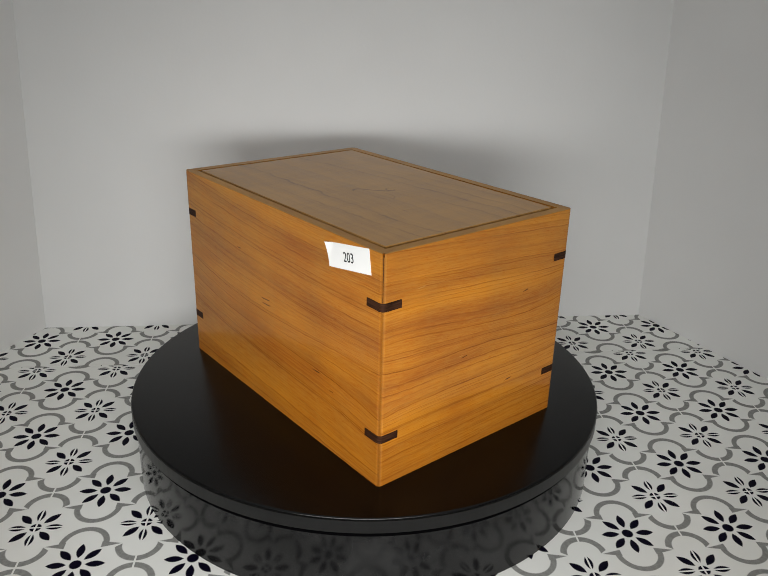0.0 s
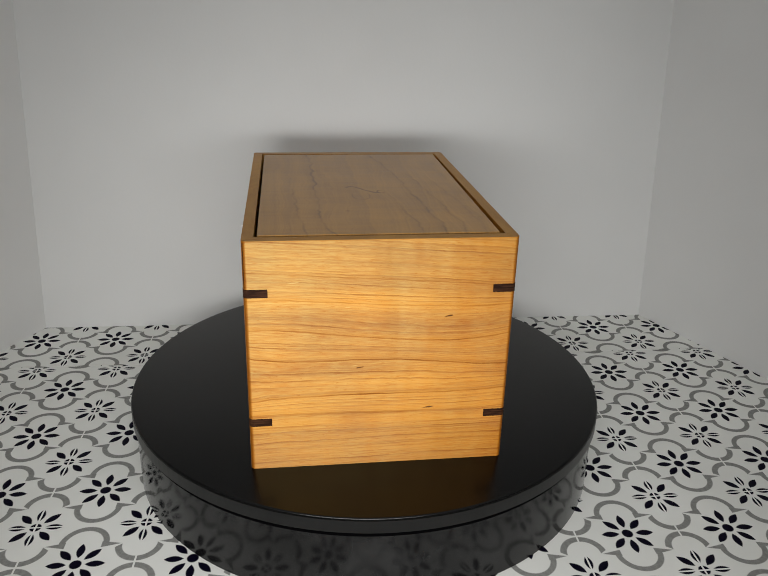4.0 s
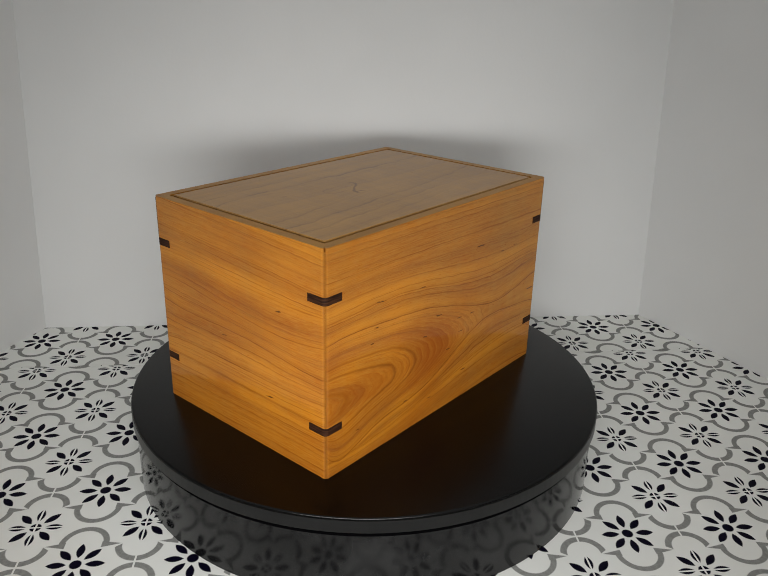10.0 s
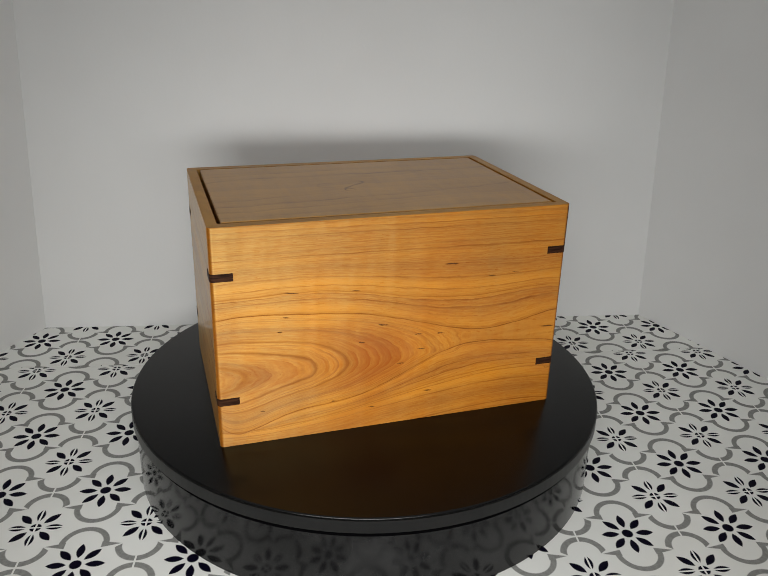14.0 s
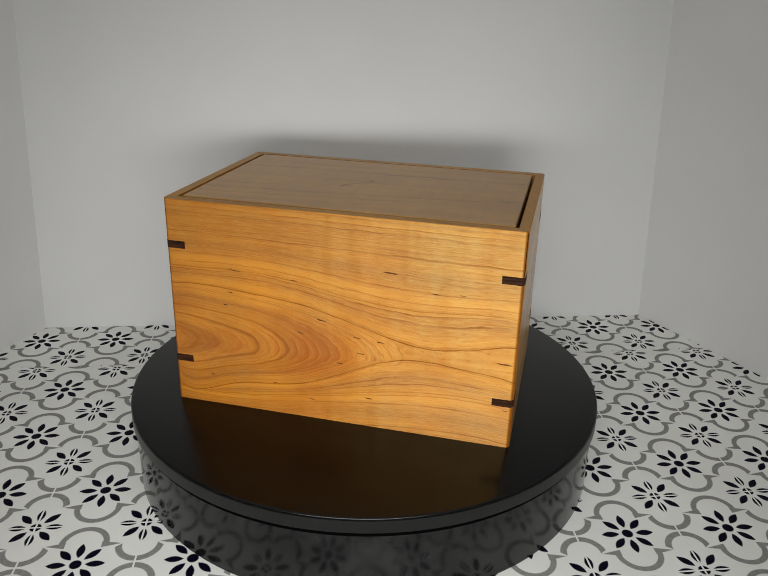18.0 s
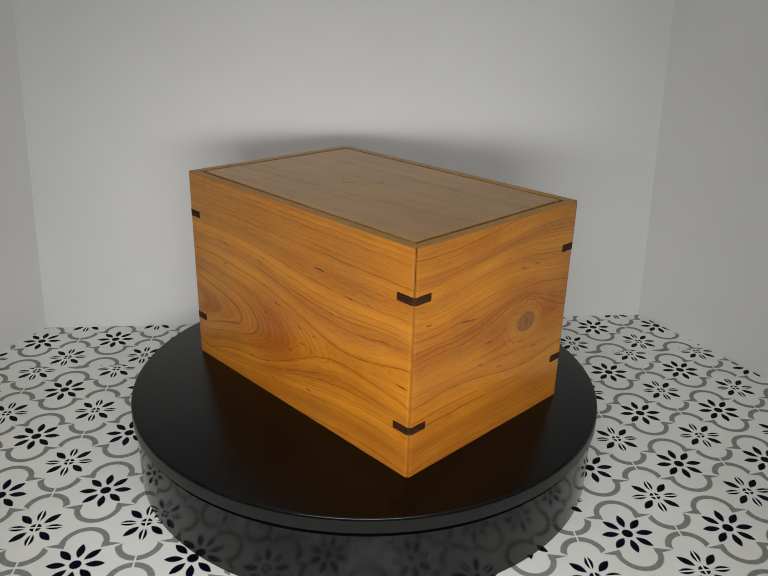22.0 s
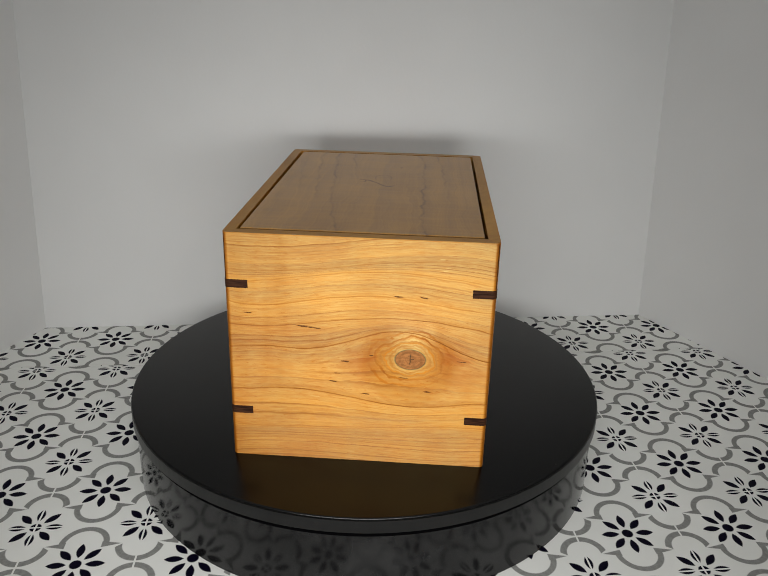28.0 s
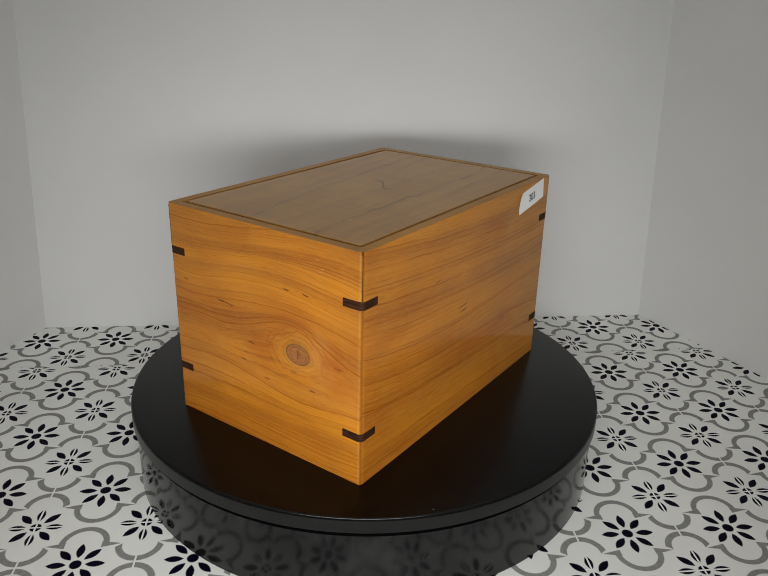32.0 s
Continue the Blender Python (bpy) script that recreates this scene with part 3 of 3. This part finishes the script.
def wooden_box():
    root = tagged(new("wooden_box"), "cherry keepsake box with dark corner keys on the platter", "box")
    body = [
        ("side_panel", 0, LEN / 2, WID / 2, wood("cherry_label_side", "x", 31.0, LABEL_LINES, flecks=((-6, 69, 6.0), (46, 44, 4.5), (62, 38, 3.0), (-34, 93, 3.0), (-5, 66, 4.0)),
                                                red=((20.0, 40.0, 60.0, 9.0, 0.7), (-50.0, 60.0, 40.0, 10.0, 0.35)))),
        ("end_panel", 90, WID / 2, LEN / 2, wood("cherry_plain_end", "y", 47.0, PLAIN_LINES, flecks=((-9.5, 58.5, 1.4), (34, 85.6, 2.0), (26, 33.2, 2.2)), scars=((-43.5, 105.6, 2.2), (-17, 92, 1.8), (-13, 59.5, 2.0)),
                                                 red=((-10.0, 84.0, 60.0, 8.0, 0.30), (-20.0, 68.0, 45.0, 4.0, 0.25)), shades=((10.0, 51.0, 75.0, 8.0, 0.45), (0.0, 80.0, 70.0, 12.0, -0.25), (30.0, 98.0, 50.0, 6.0, 0.25)))),
        ("side_panel", 180, LEN / 2, WID / 2, wood("cherry_oval_side", "x", 53.0, OVAL_LINES, oval_field, OVAL_FLECKS, flash=-53.0, red=((14.0, 43.0, 36.0, 24.0, 0.95), (62.0, 42.0, 42.0, 16.0, 0.60), (-14.0, 58.0, 16.0, 8.0, 0.4)))),
        ("end_panel", 270, WID / 2, LEN / 2, wood("cherry_knot_end", "y", 67.0, KNOT_LINES, flecks=KNOT_FLECKS, knot=(-26.6, 62.6), scars=((-41, 117.5, 1.8), (-43.5, 113.5, 1.6), (-42.5, 111.5, 1.6), (22.0, 38.0, 2.6)),
                                                  red=((0.0, 58.0, 15.0, 11.0, 0.75), (-50.0, 66.0, 13.0, 12.0, 0.85), (-26.0, 84.0, 16.0, 9.0, 0.6), (40.0, 77.0, 34.0, 3.5, 0.5)), shades=((30.0, 54.0, 40.0, 8.0, 0.3), (-55.0, 30.0, 30.0, 6.0, 0.25), (40.0, 30.0, 40.0, 8.0, 0.2), (10.0, 112.0, 60.0, 7.0, -0.2)))),
    ]
    for name, turn, half, out, mat in body:
        bm = prism(turned(board_outline(half, out), turn), 0.0, HIGH)
        soften(bm, 0.0018, turn, out)
        part(name, bm, mat, root)
    lx, ly, ly2 = LEN / 2 - THICK - 0.0021, WID / 2 - THICK - 0.0016, WID / 2 - THICK - 0.0022
    bm = prism([(-lx, -ly), (lx, -ly), (lx, ly2), (-lx, ly2 + 0.0009)], HIGH - 0.007, HIGH + 0.0001)
    bmesh.ops.bevel(bm, geom=list(bm.edges), offset=0.0004, segments=3, affect="EDGES")
    part("lid", bm, lid_wood(), root, "inset sliding lid with wavering grain")
    bx, by = LEN / 2 - THICK + 0.0005, WID / 2 - THICK + 0.0005
    part("bottom", prism([(-bx, -by), (bx, -by), (bx, by), (-bx, by)], 0.001, 0.006), MAT_WALNUT, root)
    for cx in (-LEN / 2, LEN / 2):
        for cy in (-WID / 2, WID / 2):
            for mid in (0.0281, 0.1003):
                bm = prism(key_outline(cx, cy, 0.0118), mid - 0.0022, mid + 0.0022)
                part("corner_key", bm, MAT_WALNUT, root, "dark walnut corner key")
    # glue lines that show on three of the corners above the upper keys
    for cx, cy in ((1, -1), (-1, 1), (-1, -1)):
        k = ROUND * (1 - math.sqrt(0.5)) - 0.00006
        px, py = cx * (LEN / 2 - k), cy * (WID / 2 - k)
        bm = prism([(-0.00012, -0.00012), (0.00012, -0.00012), (0.00012, 0.00012), (-0.00012, 0.00012)], 0.1028, HIGH - 0.0012)
        bmesh.ops.rotate(bm, verts=bm.verts, matrix=Matrix.Rotation(math.pi / 4, 3, "Z"))
        bmesh.ops.translate(bm, verts=bm.verts, vec=(px, py, 0))
        part("glue_line", bm, MAT_WALNUT, root, "thin dark glue line of the mitre")
    # the paper sticker with the number
    tilt = radians(8.9)
    ca, sa = math.cos(tilt), math.sin(tilt)
    # a thin sheet whose upper corner has come loose and curls away from the wood
    bm = bmesh.new()
    nx, ny, sheets = 18, 8, []
    for back in (0.00022, 0.0):
        grid = []
        for i in range(nx + 1):
            x = -16.9 + 34.2 * i / nx
            for j in range(ny + 1):
                y = -6.3 + 12.8 * j / ny
                loose = max(0.0, (-(x + 13.0) + 0.6 * (y - 2.0)) / 6.6)
                d = 0.00016 + 0.0017 * loose ** 1.8 - back
                grid.append(bm.verts.new(((75.3 + x * ca - y * sa) / 1000, -WID / 2 - d, (117.9 + x * sa + y * ca) / 1000)))
        sheets.append(grid)
        for i in range(nx):
            for j in range(ny):
                k = i * (ny + 1) + j
                quad = (grid[k], grid[k + ny + 1], grid[k + ny + 2], grid[k + 1])
                f = bm.faces.new(quad if back == 0.0 else quad[::-1])
                f.smooth = False
    rim = [j for j in range(ny + 1)] + [i * (ny + 1) + ny for i in range(1, nx + 1)] + [nx * (ny + 1) + j for j in range(ny - 1, -1, -1)] + [i * (ny + 1) for i in range(nx - 1, 0, -1)]
    for p, q in zip(rim, rim[1:] + rim[:1]):
        bm.faces.new((sheets[0][p], sheets[0][q], sheets[1][q], sheets[1][p]))
    sticker = part("sticker", bm, plain("sticker_paper", (0.88, 0.88, 0.87), 0.55, 0.02), root, "white paper sticker with a printed number and a loose corner")
    text = bpy.data.curves.new("number", "FONT")
    text.body, text.size, text.align_x, text.align_y, text.extrude = "203", 0.0070, "CENTER", "CENTER", 0.00001
    text.offset = 0.00004
    number = new("number", text)
    number.data.materials.append(plain("print_ink", (0.012, 0.012, 0.014), 0.6))
    number.parent = sticker
    number.matrix_basis = Matrix.Translation((0.0757, -WID / 2 - 0.0003, 0.1178)) @ Euler((radians(90), 0, 0)).to_matrix().to_4x4() @ pose(0, 0, 0, 0, 0, 8.9) @ Matrix.Diagonal((0.82, 1, 1, 1))
    tagged(number, "black printed number")
    return root


MAT_WALNUT = walnut()
box = wooden_box()


# ---- what moves: the platter turns evenly and carries the box ----
def motions():
    first, rate = -51.76, -360 / 45.2188
    place = Matrix.Translation((OFF_X, OFF_Y, TOP + 0.0001))
    seconds = [float(i) for i in range(33)]
    walk(platter, [(t, pose(0, 0, 0, 0, 0, rate * t)) for t in seconds])
    walk(box, [(t, pose(0, 0, 0, 0, 0, first + rate * t) @ place) for t in seconds])


motions()
